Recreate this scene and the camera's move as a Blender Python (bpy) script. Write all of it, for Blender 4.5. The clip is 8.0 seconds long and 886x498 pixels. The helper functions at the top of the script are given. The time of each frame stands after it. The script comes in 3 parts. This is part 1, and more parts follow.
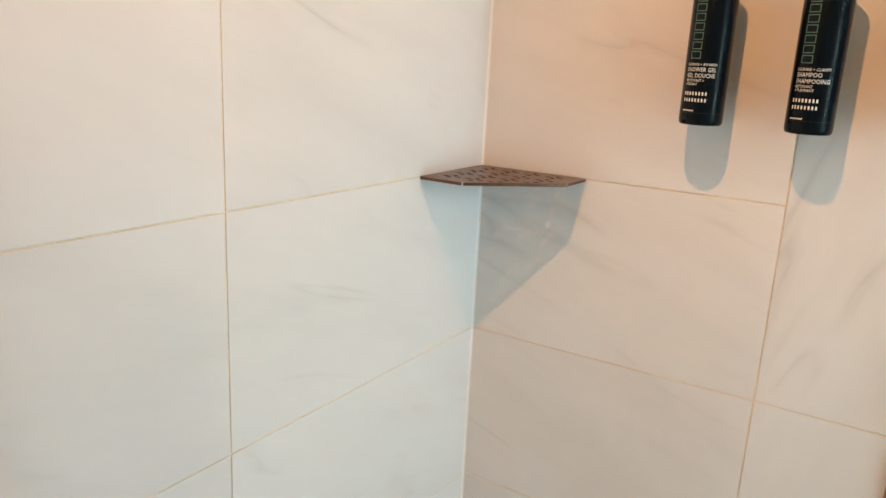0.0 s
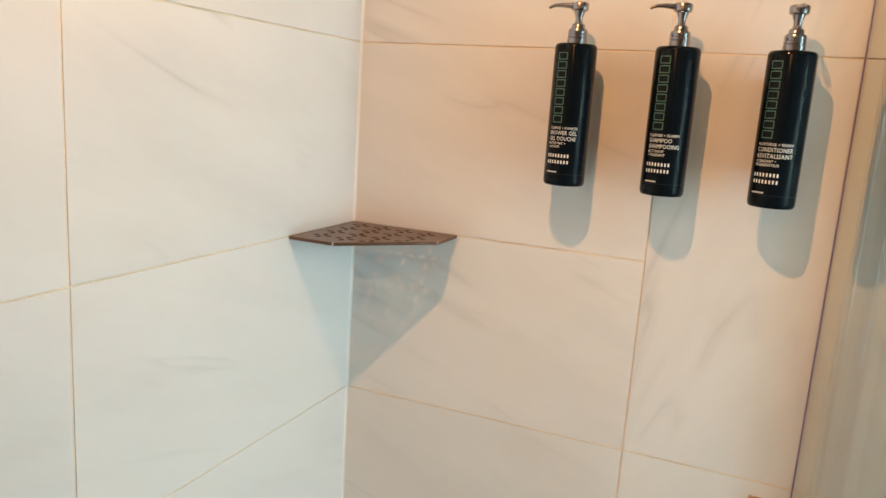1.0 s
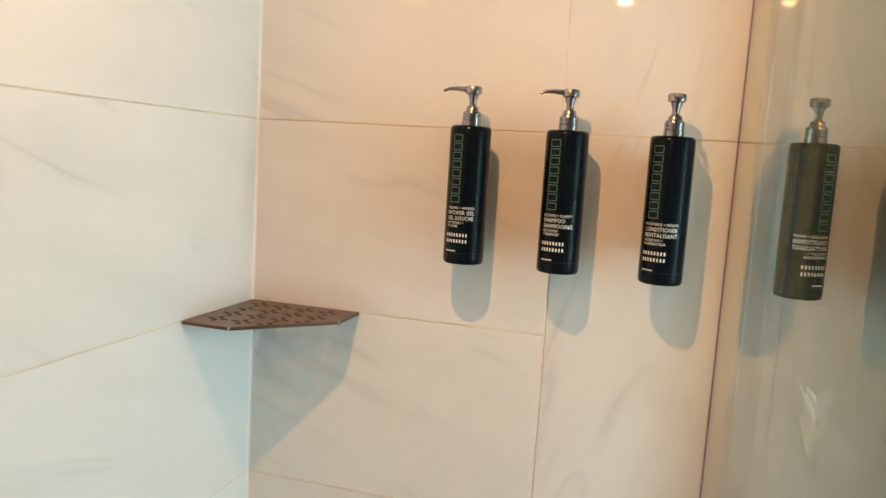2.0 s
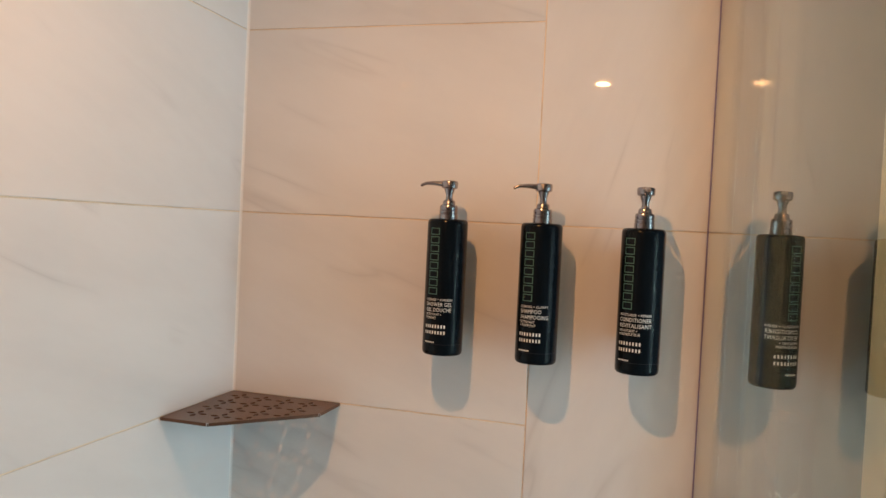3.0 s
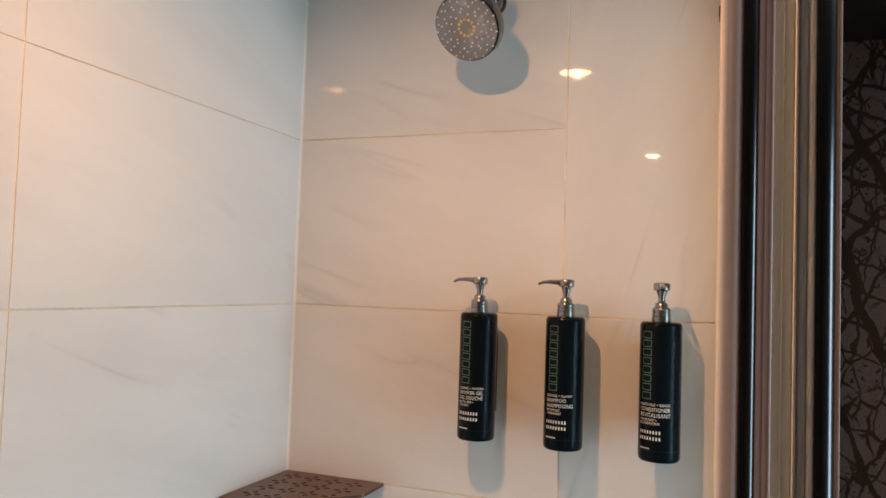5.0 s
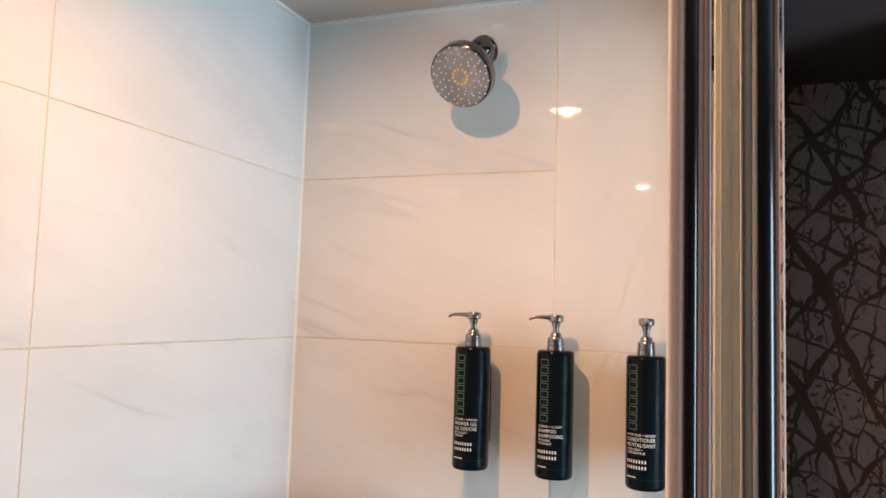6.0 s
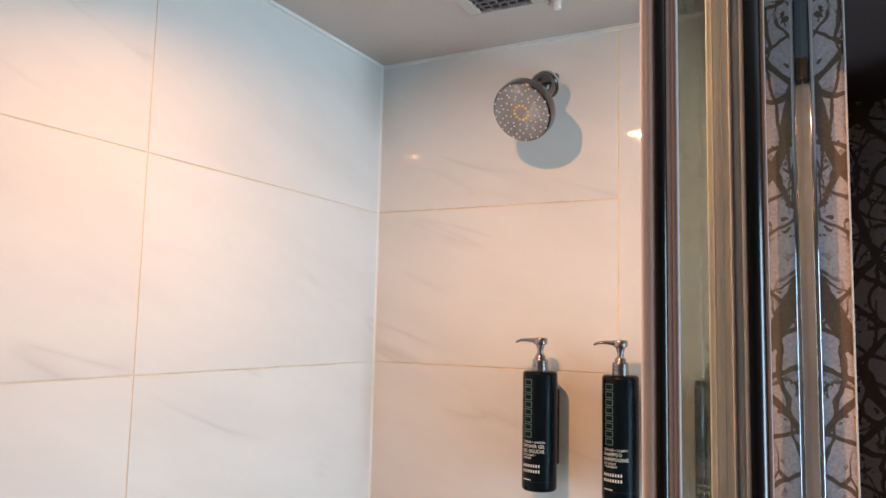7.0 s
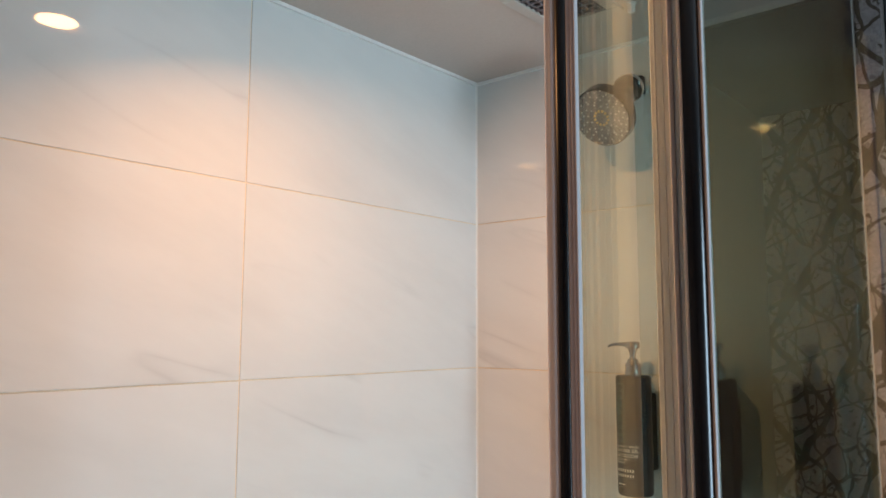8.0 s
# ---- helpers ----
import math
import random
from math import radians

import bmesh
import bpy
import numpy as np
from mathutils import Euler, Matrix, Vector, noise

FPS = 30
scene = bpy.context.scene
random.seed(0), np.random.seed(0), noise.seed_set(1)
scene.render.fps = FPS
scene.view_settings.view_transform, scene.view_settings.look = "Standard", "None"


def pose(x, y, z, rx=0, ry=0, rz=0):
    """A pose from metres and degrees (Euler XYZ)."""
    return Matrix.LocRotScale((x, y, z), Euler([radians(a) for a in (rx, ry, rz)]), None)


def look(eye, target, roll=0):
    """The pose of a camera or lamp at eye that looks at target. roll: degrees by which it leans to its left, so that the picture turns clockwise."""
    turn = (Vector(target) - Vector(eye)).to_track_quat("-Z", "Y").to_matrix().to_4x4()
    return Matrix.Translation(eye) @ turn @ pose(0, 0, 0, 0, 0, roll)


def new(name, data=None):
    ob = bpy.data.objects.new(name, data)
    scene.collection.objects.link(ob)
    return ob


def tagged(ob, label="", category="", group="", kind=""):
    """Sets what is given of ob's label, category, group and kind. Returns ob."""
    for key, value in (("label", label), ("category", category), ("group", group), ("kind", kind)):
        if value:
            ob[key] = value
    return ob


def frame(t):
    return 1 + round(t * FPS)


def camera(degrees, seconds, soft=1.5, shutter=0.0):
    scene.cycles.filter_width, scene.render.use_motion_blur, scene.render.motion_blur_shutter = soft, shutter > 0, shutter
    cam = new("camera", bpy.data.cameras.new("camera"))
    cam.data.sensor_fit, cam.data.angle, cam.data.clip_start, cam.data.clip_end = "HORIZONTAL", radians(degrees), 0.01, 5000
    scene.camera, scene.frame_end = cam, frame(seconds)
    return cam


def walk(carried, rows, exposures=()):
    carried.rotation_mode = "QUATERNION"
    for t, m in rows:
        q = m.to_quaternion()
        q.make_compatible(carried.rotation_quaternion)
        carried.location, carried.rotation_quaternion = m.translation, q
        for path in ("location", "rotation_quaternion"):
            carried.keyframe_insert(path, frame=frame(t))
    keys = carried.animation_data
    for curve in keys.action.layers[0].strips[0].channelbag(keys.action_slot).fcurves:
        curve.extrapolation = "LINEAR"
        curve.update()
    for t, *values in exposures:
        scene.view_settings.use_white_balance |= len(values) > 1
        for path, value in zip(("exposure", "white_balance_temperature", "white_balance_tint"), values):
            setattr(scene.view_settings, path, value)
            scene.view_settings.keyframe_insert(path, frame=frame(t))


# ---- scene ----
cam = camera(61.9, 8.0)
PATH = [
    (0, (-0.005, 0.056, 1.474), (-1.033, 1.698, 0.977), 2.9),
    (0.5, (-0.007, 0.069, 1.49), (-0.894, 1.806, 1.047), 3.6),
    (1, (-0.007, 0.08, 1.506), (-0.764, 1.891, 1.122), 3.8),
    (1.5, (-0.006, 0.093, 1.53), (-0.653, 1.958, 1.206), 3.8),
    (2, (0.002, 0.097, 1.552), (-0.548, 2.005, 1.309), 3.5),
    (3.5, (0.038, 0.083, 1.602), (-0.522, 2.002, 1.62), 2.5),
    (4, (0.06, 0.07, 1.614), (-0.563, 1.969, 1.677), 2.4),
    (4.5, (0.082, 0.043, 1.625), (-0.649, 1.903, 1.71), 2.1),
    (5.8, (0.119, -0.024, 1.664), (-0.582, 1.845, 1.791), 1.6),
    (6, (0.121, -0.036, 1.66), (-0.589, 1.827, 1.821), 1.8),
    (6.5, (0.146, -0.047, 1.679), (-0.642, 1.782, 1.861), 1.6),
    (7, (0.185, -0.074, 1.675), (-0.752, 1.681, 1.878), 1.3),
    (7.5, (0.248, -0.058, 1.675), (-0.871, 1.587, 1.885), 0.8),
    (8, (0.319, -0.044, 1.671), (-0.974, 1.466, 1.895), 0.2),
]
EXPOSURES = [(0, -0.4, 7450, 16), (2.2, -0.42, 7350, 7), (3.3, -1.0, 7200, 20), (4.7, -0.98, 7000, 17), (5.8, -0.42, 6550, 16), (6.8, -0.44, 6500, 18), (8.0, -0.66, 6650, 15)]
walk(cam, [(t, look(eye, target, roll)) for t, eye, target, roll in PATH], EXPOSURES)

# ---------------------------------------------------------------- light
world = bpy.data.worlds.new("world")
scene.world = world
world.use_nodes = True
sky = world.node_tree.nodes.new("ShaderNodeTexSky")
sky.sky_type = "NISHITA"
sky.sun_disc = False
sky.sun_elevation, sky.sun_rotation = radians(35), radians(90)
world.node_tree.links.new(sky.outputs[0], world.node_tree.nodes["Background"].inputs[0])
world.node_tree.nodes["Background"].inputs[1].default_value = 0.1

DAY_W, DAY_RGB = 23.0, (0.54, 0.80, 1.0)     # daylight in the window opening
WARM_RGB = (1.0, 0.50, 0.20)                 # recessed downlights
SPOT_W, LENS_A, LENS_B_W = 7.6, 62.0, 16.0

# plan, metres: corner of the two tiled walls, ceiling and floor
LX, BY, CZ, FZ = -0.640, 1.186, 2.208, 0.0
FY, RX = -1.60, 1.50                         # closing walls behind the camera and beyond the bathroom
EDGE_X, REC_Y = 0.206, 1.82                  # end of the papered wall, back of the dark recess
GI, GO = 0.100, 0.145                        # inner and outer sliding glass planes

# ---------------------------------------------------------------- materials


def material(name, rgb=(0.8, 0.8, 0.8), rough=0.5, metal=0.0, **extra):
    m = bpy.data.materials.new(name)
    m.use_nodes = True
    b = m.node_tree.nodes["Principled BSDF"]
    b.inputs["Base Color"].default_value = (*rgb, 1)
    b.inputs["Roughness"].default_value = rough
    b.inputs["Metallic"].default_value = metal
    for k, v in extra.items():
        b.inputs[k.replace("_", " ")].default_value = v
    return m


def node(m, kind, **inputs):
    n = m.node_tree.nodes.new(kind)
    for k, v in inputs.items():
        n.inputs[k.replace("_", " ")].default_value = v
    return n


def wire(m, a, b):
    m.node_tree.links.new(a, b)


def ramp(m, source, stops):
    r = m.node_tree.nodes.new("ShaderNodeValToRGB")
    els = r.color_ramp.elements
    while len(els) < len(stops):
        els.new(0.5)
    for e, (p, c) in zip(els, stops):
        e.position, e.color = p, (*c, 1)
    wire(m, source, r.inputs[0])
    return r


def maths(m, op, a, b):
    n = m.node_tree.nodes.new("ShaderNodeMath")
    n.operation = op
    for i, v in enumerate((a, b)):
        if isinstance(v, (int, float)):
            n.inputs[i].default_value = v
        else:
            wire(m, v, n.inputs[i])
    return n.outputs[0]


def bump(m, height, strength, distance=0.001):
    n = node(m, "ShaderNodeBump", Strength=strength, Distance=distance)
    wire(m, height, n.inputs["Height"])
    wire(m, n.outputs[0], m.node_tree.nodes["Principled BSDF"].inputs["Normal"])


def weathered(name, rgb, rough, metal=0.0, scale=40.0, amount=0.12, relief=0.1, **extra):
    """A surface with fine grain and larger stains in tone and gloss."""
    m = material(name, rgb, rough, metal, **extra)
    b = m.node_tree.nodes["Principled BSDF"]
    co = node(m, "ShaderNodeTexCoord")
    big = node(m, "ShaderNodeTexNoise", Scale=scale * 0.12, Detail=3.0)
    fine = node(m, "ShaderNodeTexNoise", Scale=scale * 4, Detail=4.0)
    wire(m, co.outputs["Object"], big.inputs["Vector"])
    wire(m, co.outputs["Object"], fine.inputs["Vector"])
    mix = maths(m, "ADD", maths(m, "MULTIPLY", big.outputs["Fac"], 0.6), maths(m, "MULTIPLY", fine.outputs["Fac"], 0.4))
    lo = tuple(c * (1 - amount) for c in rgb)
    hi = tuple(min(1, c * (1 + amount)) for c in rgb)
    r = ramp(m, mix, [(0.35, lo), (0.65, hi)])
    wire(m, r.outputs[0], b.inputs["Base Color"])
    ro = maths(m, "MULTIPLY_ADD", big.outputs["Fac"], rough * 0.5)
    ro.node.inputs[2].default_value = rough * 0.75
    wire(m, ro, b.inputs["Roughness"])
    bump(m, fine.outputs["Fac"], relief)
    return m


def marble_tile(name):
    """Glossy white porcelain with soft clouds and thin oblique grey streaks, different on each tile."""
    m = material(name, (0.8, 0.8, 0.8), 0.07, 0.0)
    b = m.node_tree.nodes["Principled BSDF"]
    b.inputs["IOR"].default_value = 1.7
    co = node(m, "ShaderNodeTexCoord")
    info = node(m, "ShaderNodeObjectInfo")
    shift = node(m, "ShaderNodeCombineXYZ")
    for i, k in enumerate((17.0, 31.0, 53.0)):
        wire(m, maths(m, "MULTIPLY", info.outputs["Random"], k), shift.inputs[i])
    add = node(m, "ShaderNodeVectorMath")
    wire(m, co.outputs["Object"], add.inputs[0])
    wire(m, shift.outputs[0], add.inputs[1])
    turn = node(m, "ShaderNodeMapping")
    turn.inputs["Rotation"].default_value = (0, 0, radians(19))
    wire(m, add.outputs[0], turn.inputs["Vector"])
    # long thin streaks: noise drawn out along the tile, thresholded round its middle value
    draw = node(m, "ShaderNodeMapping")
    draw.inputs["Scale"].default_value = (1.3, 9.0, 1.0)
    wire(m, turn.outputs[0], draw.inputs["Vector"])
    vein = node(m, "ShaderNodeTexNoise", Scale=1.0, Detail=2.5, Roughness=0.45, Distortion=0.12)
    wire(m, draw.outputs[0], vein.inputs["Vector"])
    line = maths(m, "ABSOLUTE", maths(m, "SUBTRACT", vein.outputs["Fac"], 0.5), 0.0)
    line_r = ramp(m, line, [(0.0, (1, 1, 1)), (0.010, (0.45, 0.45, 0.45)), (0.035, (0, 0, 0))])
    patch = node(m, "ShaderNodeTexNoise", Scale=4.5, Detail=2.0)
    wire(m, turn.outputs[0], patch.inputs["Vector"])
    patch_r = ramp(m, patch.outputs["Fac"], [(0.52, (0, 0, 0)), (0.70, (1, 1, 1))])
    veins = maths(m, "MULTIPLY", line_r.outputs[0], patch_r.outputs[0])
    cloud_map = node(m, "ShaderNodeMapping")
    cloud_map.inputs["Scale"].default_value = (2.0, 7.0, 1.0)
    wire(m, turn.outputs[0], cloud_map.inputs["Vector"])
    cloud = node(m, "ShaderNodeTexNoise", Scale=1.2, Detail=5.0, Roughness=0.6)
    wire(m, cloud_map.outputs[0], cloud.inputs["Vector"])
    base = ramp(m, cloud.outputs["Fac"], [(0.25, (0.70, 0.69, 0.68)), (0.5, (0.75, 0.742, 0.73)), (0.75, (0.785, 0.78, 0.77))])
    mix = node(m, "ShaderNodeMix")
    mix.data_type = "RGBA"
    wire(m, maths(m, "MULTIPLY", veins, 0.28), mix.inputs["Factor"])
    wire(m, base.outputs[0], mix.inputs[6])
    mix.inputs[7].default_value = (0.36, 0.34, 0.34, 1)
    wire(m, mix.outputs[2], b.inputs["Base Color"])
    wave = node(m, "ShaderNodeTexNoise", Scale=9.0, Detail=1.0)
    wire(m, add.outputs[0], wave.inputs["Vector"])
    bump(m, wave.outputs["Fac"], 0.004, 0.004)
    fine = node(m, "ShaderNodeTexNoise", Scale=60.0, Detail=3.0)
    wire(m, add.outputs[0], fine.inputs["Vector"])
    ro = maths(m, "MULTIPLY_ADD", fine.outputs["Fac"], 0.025)
    ro.node.inputs[2].default_value = 0.012
    wire(m, ro, b.inputs["Roughness"])
    return m


def wallpaper(name):
    """Silvery paper printed with tangled brown branches."""
    m = material(name, (0.4, 0.35, 0.3), 0.45)
    b = m.node_tree.nodes["Principled BSDF"]
    co = node(m, "ShaderNodeTexCoord")
    warp = node(m, "ShaderNodeTexNoise", Scale=14.0, Detail=3.0)
    wire(m, co.outputs["Object"], warp.inputs["Vector"])
    sc = node(m, "ShaderNodeVectorMath")
    sc.operation = "SCALE"
    sc.inputs["Scale"].default_value = 0.032
    wire(m, warp.outputs["Color"], sc.inputs[0])
    add = node(m, "ShaderNodeVectorMath")
    wire(m, co.outputs["Object"], add.inputs[0])
    wire(m, sc.outputs[0], add.inputs[1])
    swell = node(m, "ShaderNodeTexNoise", Scale=9.0, Detail=2.0)
    wire(m, co.outputs["Object"], swell.inputs["Vector"])
    # long leaning limbs, each swelling and thinning along its way
    masks = []
    for scale, lean, bend, lo in ((2.1, 28, 3.2, 0.952), (2.9, -38, 2.6, 0.962), (4.6, 64, 3.0, 0.968), (5.4, -8, 4.0, 0.972)):
        mp = node(m, "ShaderNodeMapping")
        mp.inputs["Rotation"].default_value = (0, radians(lean), 0)
        wire(m, add.outputs[0], mp.inputs["Vector"])
        w = node(m, "ShaderNodeTexWave", Scale=scale, Distortion=bend, Detail=2.0, Detail_Scale=1.6)
        w.bands_direction = "X"
        wire(m, mp.outputs[0], w.inputs["Vector"])
        level = maths(m, "ADD", w.outputs["Fac"], maths(m, "MULTIPLY", maths(m, "SUBTRACT", swell.outputs["Fac"], 0.5), 0.16))
        masks.append(ramp(m, level, [(lo, (0, 0, 0)), (min(1.0, lo + 0.012), (1, 1, 1))]).outputs[0])
    # fine twigs and clusters of small leaves in places
    keep = node(m, "ShaderNodeTexNoise", Scale=11.0, Detail=2.0)
    wire(m, co.outputs["Object"], keep.inputs["Vector"])
    keep_r = ramp(m, keep.outputs["Fac"], [(0.42, (0, 0, 0)), (0.50, (1, 1, 1))])
    lean_v = node(m, "ShaderNodeMapping")
    lean_v.inputs["Rotation"].default_value = (0, radians(40), 0)
    lean_v.inputs["Scale"].default_value = (1, 1, 0.5)
    wire(m, add.outputs[0], lean_v.inputs["Vector"])
    web = node(m, "ShaderNodeTexVoronoi", Scale=22.0)
    web.feature = "DISTANCE_TO_EDGE"
    wire(m, lean_v.outputs[0], web.inputs["Vector"])
    web_r = ramp(m, web.outputs["Distance"], [(0.025, (1, 1, 1)), (0.045, (0, 0, 0))])
    leaf = node(m, "ShaderNodeTexNoise", Scale=75.0, Detail=2.0)
    wire(m, add.outputs[0], leaf.inputs["Vector"])
    leaf_r = ramp(m, leaf.outputs["Fac"], [(0.60, (0, 0, 0)), (0.63, (1, 1, 1))])
    twigs = maths(m, "MULTIPLY", maths(m, "MAXIMUM", web_r.outputs[0], leaf_r.outputs[0]), keep_r.outputs[0])
    branch = maths(m, "MAXIMUM", maths(m, "MAXIMUM", masks[0], masks[1]), maths(m, "MAXIMUM", maths(m, "MAXIMUM", masks[2], masks[3]), twigs))
    grain = node(m, "ShaderNodeTexNoise", Scale=260.0, Detail=4.0)
    wire(m, co.outputs["Object"], grain.inputs["Vector"])
    ground = ramp(m, grain.outputs["Fac"], [(0.3, (0.42, 0.36, 0.35)), (0.7, (0.62, 0.545, 0.53))])
    print_r = ramp(m, grain.outputs["Fac"], [(0.3, (0.115, 0.075, 0.048)), (0.7, (0.17, 0.115, 0.075))])
    mix = node(m, "ShaderNodeMix")
    mix.data_type = "RGBA"
    wire(m, branch, mix.inputs["Factor"])
    wire(m, ground.outputs[0], mix.inputs[6])
    wire(m, print_r.outputs[0], mix.inputs[7])
    wire(m, mix.outputs[2], b.inputs["Base Color"])
    bump(m, maths(m, "ADD", grain.outputs["Fac"], branch), 0.25, 0.0006)
    return m


TILE = marble_tile("marble_porcelain")
GROUT = weathered("grout", (0.80, 0.66, 0.50), 0.85, scale=120, amount=0.2, relief=0.4)
CAULK = weathered("silicone", (0.84, 0.82, 0.79), 0.45, scale=60, amount=0.05)
CEILING = weathered("ceiling_paint", (0.55, 0.465, 0.42), 0.6, scale=50, amount=0.05, relief=0.08)
PAPER = wallpaper("branch_wallpaper")
PLAIN = weathered("painted_wall", (0.17, 0.15, 0.145), 0.6, scale=40, amount=0.06, relief=0.02)
# dark brown that holds the shade of the recess ceiling in its colour
CEILSHADE = weathered("ceiling_shade", (0.10, 0.07, 0.066), 0.6, scale=40, amount=0.06, relief=0.02)
FLOOR = weathered("floor_stone", (0.34, 0.32, 0.29), 0.35, scale=30, amount=0.15)
CHROME = weathered("chrome", (0.80, 0.80, 0.82), 0.06, 1.0, scale=30, amount=0.04, relief=0.0)
SATIN = weathered("satin_aluminium", (0.64, 0.69, 0.70), 0.36, 0.1, scale=60, amount=0.04, relief=0.0)
VIOLET = weathered("violet_grey_strip", (0.20, 0.17, 0.30), 0.4, scale=60, amount=0.08)
ROOM = weathered("room_wall", (0.26, 0.235, 0.225), 0.6, scale=40, amount=0.06, relief=0.02)
DARKCHROME = weathered("dark_chrome", (0.19, 0.18, 0.185), 0.10, 1.0, scale=60, amount=0.08, relief=0.0)
SLAT = weathered("vent_grille", (0.17, 0.155, 0.175), 0.4, 0.3, scale=80, amount=0.2)
LILAC = weathered("lilac_gasket", (0.66, 0.63, 0.69), 0.24, scale=60, amount=0.05, relief=0.02)
VENTPAINT = weathered("vent_paint", (0.53, 0.47, 0.43), 0.5, scale=60, amount=0.05)
GLOSSBLACK = weathered("glossy_black_seal", (0.005, 0.005, 0.006), 0.22, scale=60, amount=0.3, relief=0.02, Specular_IOR_Level=0.9)
PALE = weathered("pale_metal", (0.86, 0.80, 0.79), 0.30, 0.0, scale=60, amount=0.05, relief=0.02)
DARKMETAL = weathered("dark_metal", (0.05, 0.048, 0.05), 0.28, 0.8, scale=80, amount=0.3)
STEEL = weathered("blue_grey_aluminium", (0.30, 0.34, 0.40), 0.30, 0.5, scale=60, amount=0.05, relief=0.0)
RUBBER = weathered("black_rubber", (0.008, 0.008, 0.009), 0.45, scale=80, amount=0.3)
BRONZE = weathered("bronze_plate", (0.15, 0.074, 0.044), 0.30, 0.7, scale=160, amount=0.16, relief=0.12)
COPPER = weathered("copper_plate", (0.42, 0.25, 0.17), 0.30, 0.6, scale=100, amount=0.1)
BOTTLE = weathered("black_plastic", (0.003, 0.006, 0.009), 0.17, scale=60, amount=0.25, relief=0.03, Specular_IOR_Level=0.16)
PUMP = weathered("pump_metal", (0.38, 0.36, 0.375), 0.22, 1.0, scale=60, amount=0.1, relief=0.02)
INK = material("white_ink", (0.75, 0.77, 0.75), 0.5)
GREENINK = material("green_ink", (0.055, 0.15, 0.115), 0.4)
NOZZLE = weathered("face_grey", (0.25, 0.25, 0.265), 0.26, 0.2, scale=160, amount=0.35)
RUBWHITE = material("nozzle_silicone", (0.58, 0.57, 0.57), 0.4)
YELLOW = material("nozzle_yellow", (0.72, 0.50, 0.16), 0.4)
CLOTH = weathered("white_cloth", (0.86, 0.86, 0.84), 0.9, scale=300, amount=0.06, relief=0.4)
TRIMWHITE = weathered("white_trim", (0.74, 0.72, 0.69), 0.4, scale=60, amount=0.05)
GLASS = material("clear_glass", (0.59, 0.67, 0.58), 0.0, 0.0, Transmission_Weight=1.0, IOR=1.5)
GREYGLASS = material("grey_glass", (0.37, 0.43, 0.385), 0.0, 0.0, Transmission_Weight=1.0, IOR=1.5)
LENS = bpy.data.materials.new("lamp_lens")
LENS_B = bpy.data.materials.new("lamp_lens_dim")
for m, power in ((LENS, LENS_A), (LENS_B, LENS_B_W)):
    m.use_nodes = True
    b = m.node_tree.nodes["Principled BSDF"]
    b.inputs["Emission Color"].default_value = (*WARM_RGB, 1)
    b.inputs["Emission Strength"].default_value = power

# ---------------------------------------------------------------- mesh helpers


def mesh_of(name, bm, mat, smooth=False):
    me = bpy.data.meshes.new(name)
    bmesh.ops.recalc_face_normals(bm, faces=bm.faces[:])
    if smooth:
        for f in bm.faces:
            f.smooth = True
        for e in bm.edges:
            if len(e.link_faces) == 2 and e.calc_face_angle(0) > radians(38):
                e.smooth = False
    bm.to_mesh(me)
    bm.free()
    me.materials.append(mat)
    return me


def part(name, bm, mat, parent=None, label="", smooth=False):
    ob = new(name, mesh_of(name, bm, mat, smooth))
    ob.parent = parent
    return tagged(ob, label)


def thing(name, at, label, category, group=""):
    e = new(name)
    e.empty_display_size = 0.05
    e.location = at
    return tagged(e, label, category, group)


def box(bm, lo, hi, bevel=0.0, seg=2):
    vs = [bm.verts.new((x, y, z)) for x in (lo[0], hi[0]) for y in (lo[1], hi[1]) for z in (lo[2], hi[2])]
    fs = [bm.faces.new([vs[i] for i in q]) for q in ((0, 1, 3, 2), (4, 6, 7, 5), (0, 4, 5, 1), (2, 3, 7, 6), (0, 2, 6, 4), (1, 5, 7, 3))]
    if bevel:
        bmesh.ops.bevel(bm, geom=list({e for f in fs for e in f.edges}), offset=bevel, segments=seg, profile=0.5, affect="EDGES")
    return bm


def slab(lo, hi, bevel=0.0, seg=2):
    return box(bmesh.new(), lo, hi, bevel, seg)


def lathe(bm, profile, n=32, m=None, cap=True):
    """Turns (radius, height) pairs about z, then moves them by m."""
    m = m or Matrix()
    rings = []
    for r, z in profile:
        if r < 1e-6:
            rings.append([bm.verts.new(m @ Vector((0, 0, z)))])
        else:
            rings.append([bm.verts.new(m @ Vector((r * math.cos(2 * math.pi * i / n), r * math.sin(2 * math.pi * i / n), z))) for i in range(n)])
    for a, b in zip(rings, rings[1:]):
        for i in range(n):
            j = (i + 1) % n
            q = [a[i % len(a)], a[j % len(a)], b[j % len(b)], b[i % len(b)]]
            q = list(dict.fromkeys(q))
            if len(q) > 2:
                bm.faces.new(q)
    if cap:
        for r in (rings[0], rings[-1]):
            if len(r) > 2:
                bm.faces.new(r)
    return bm


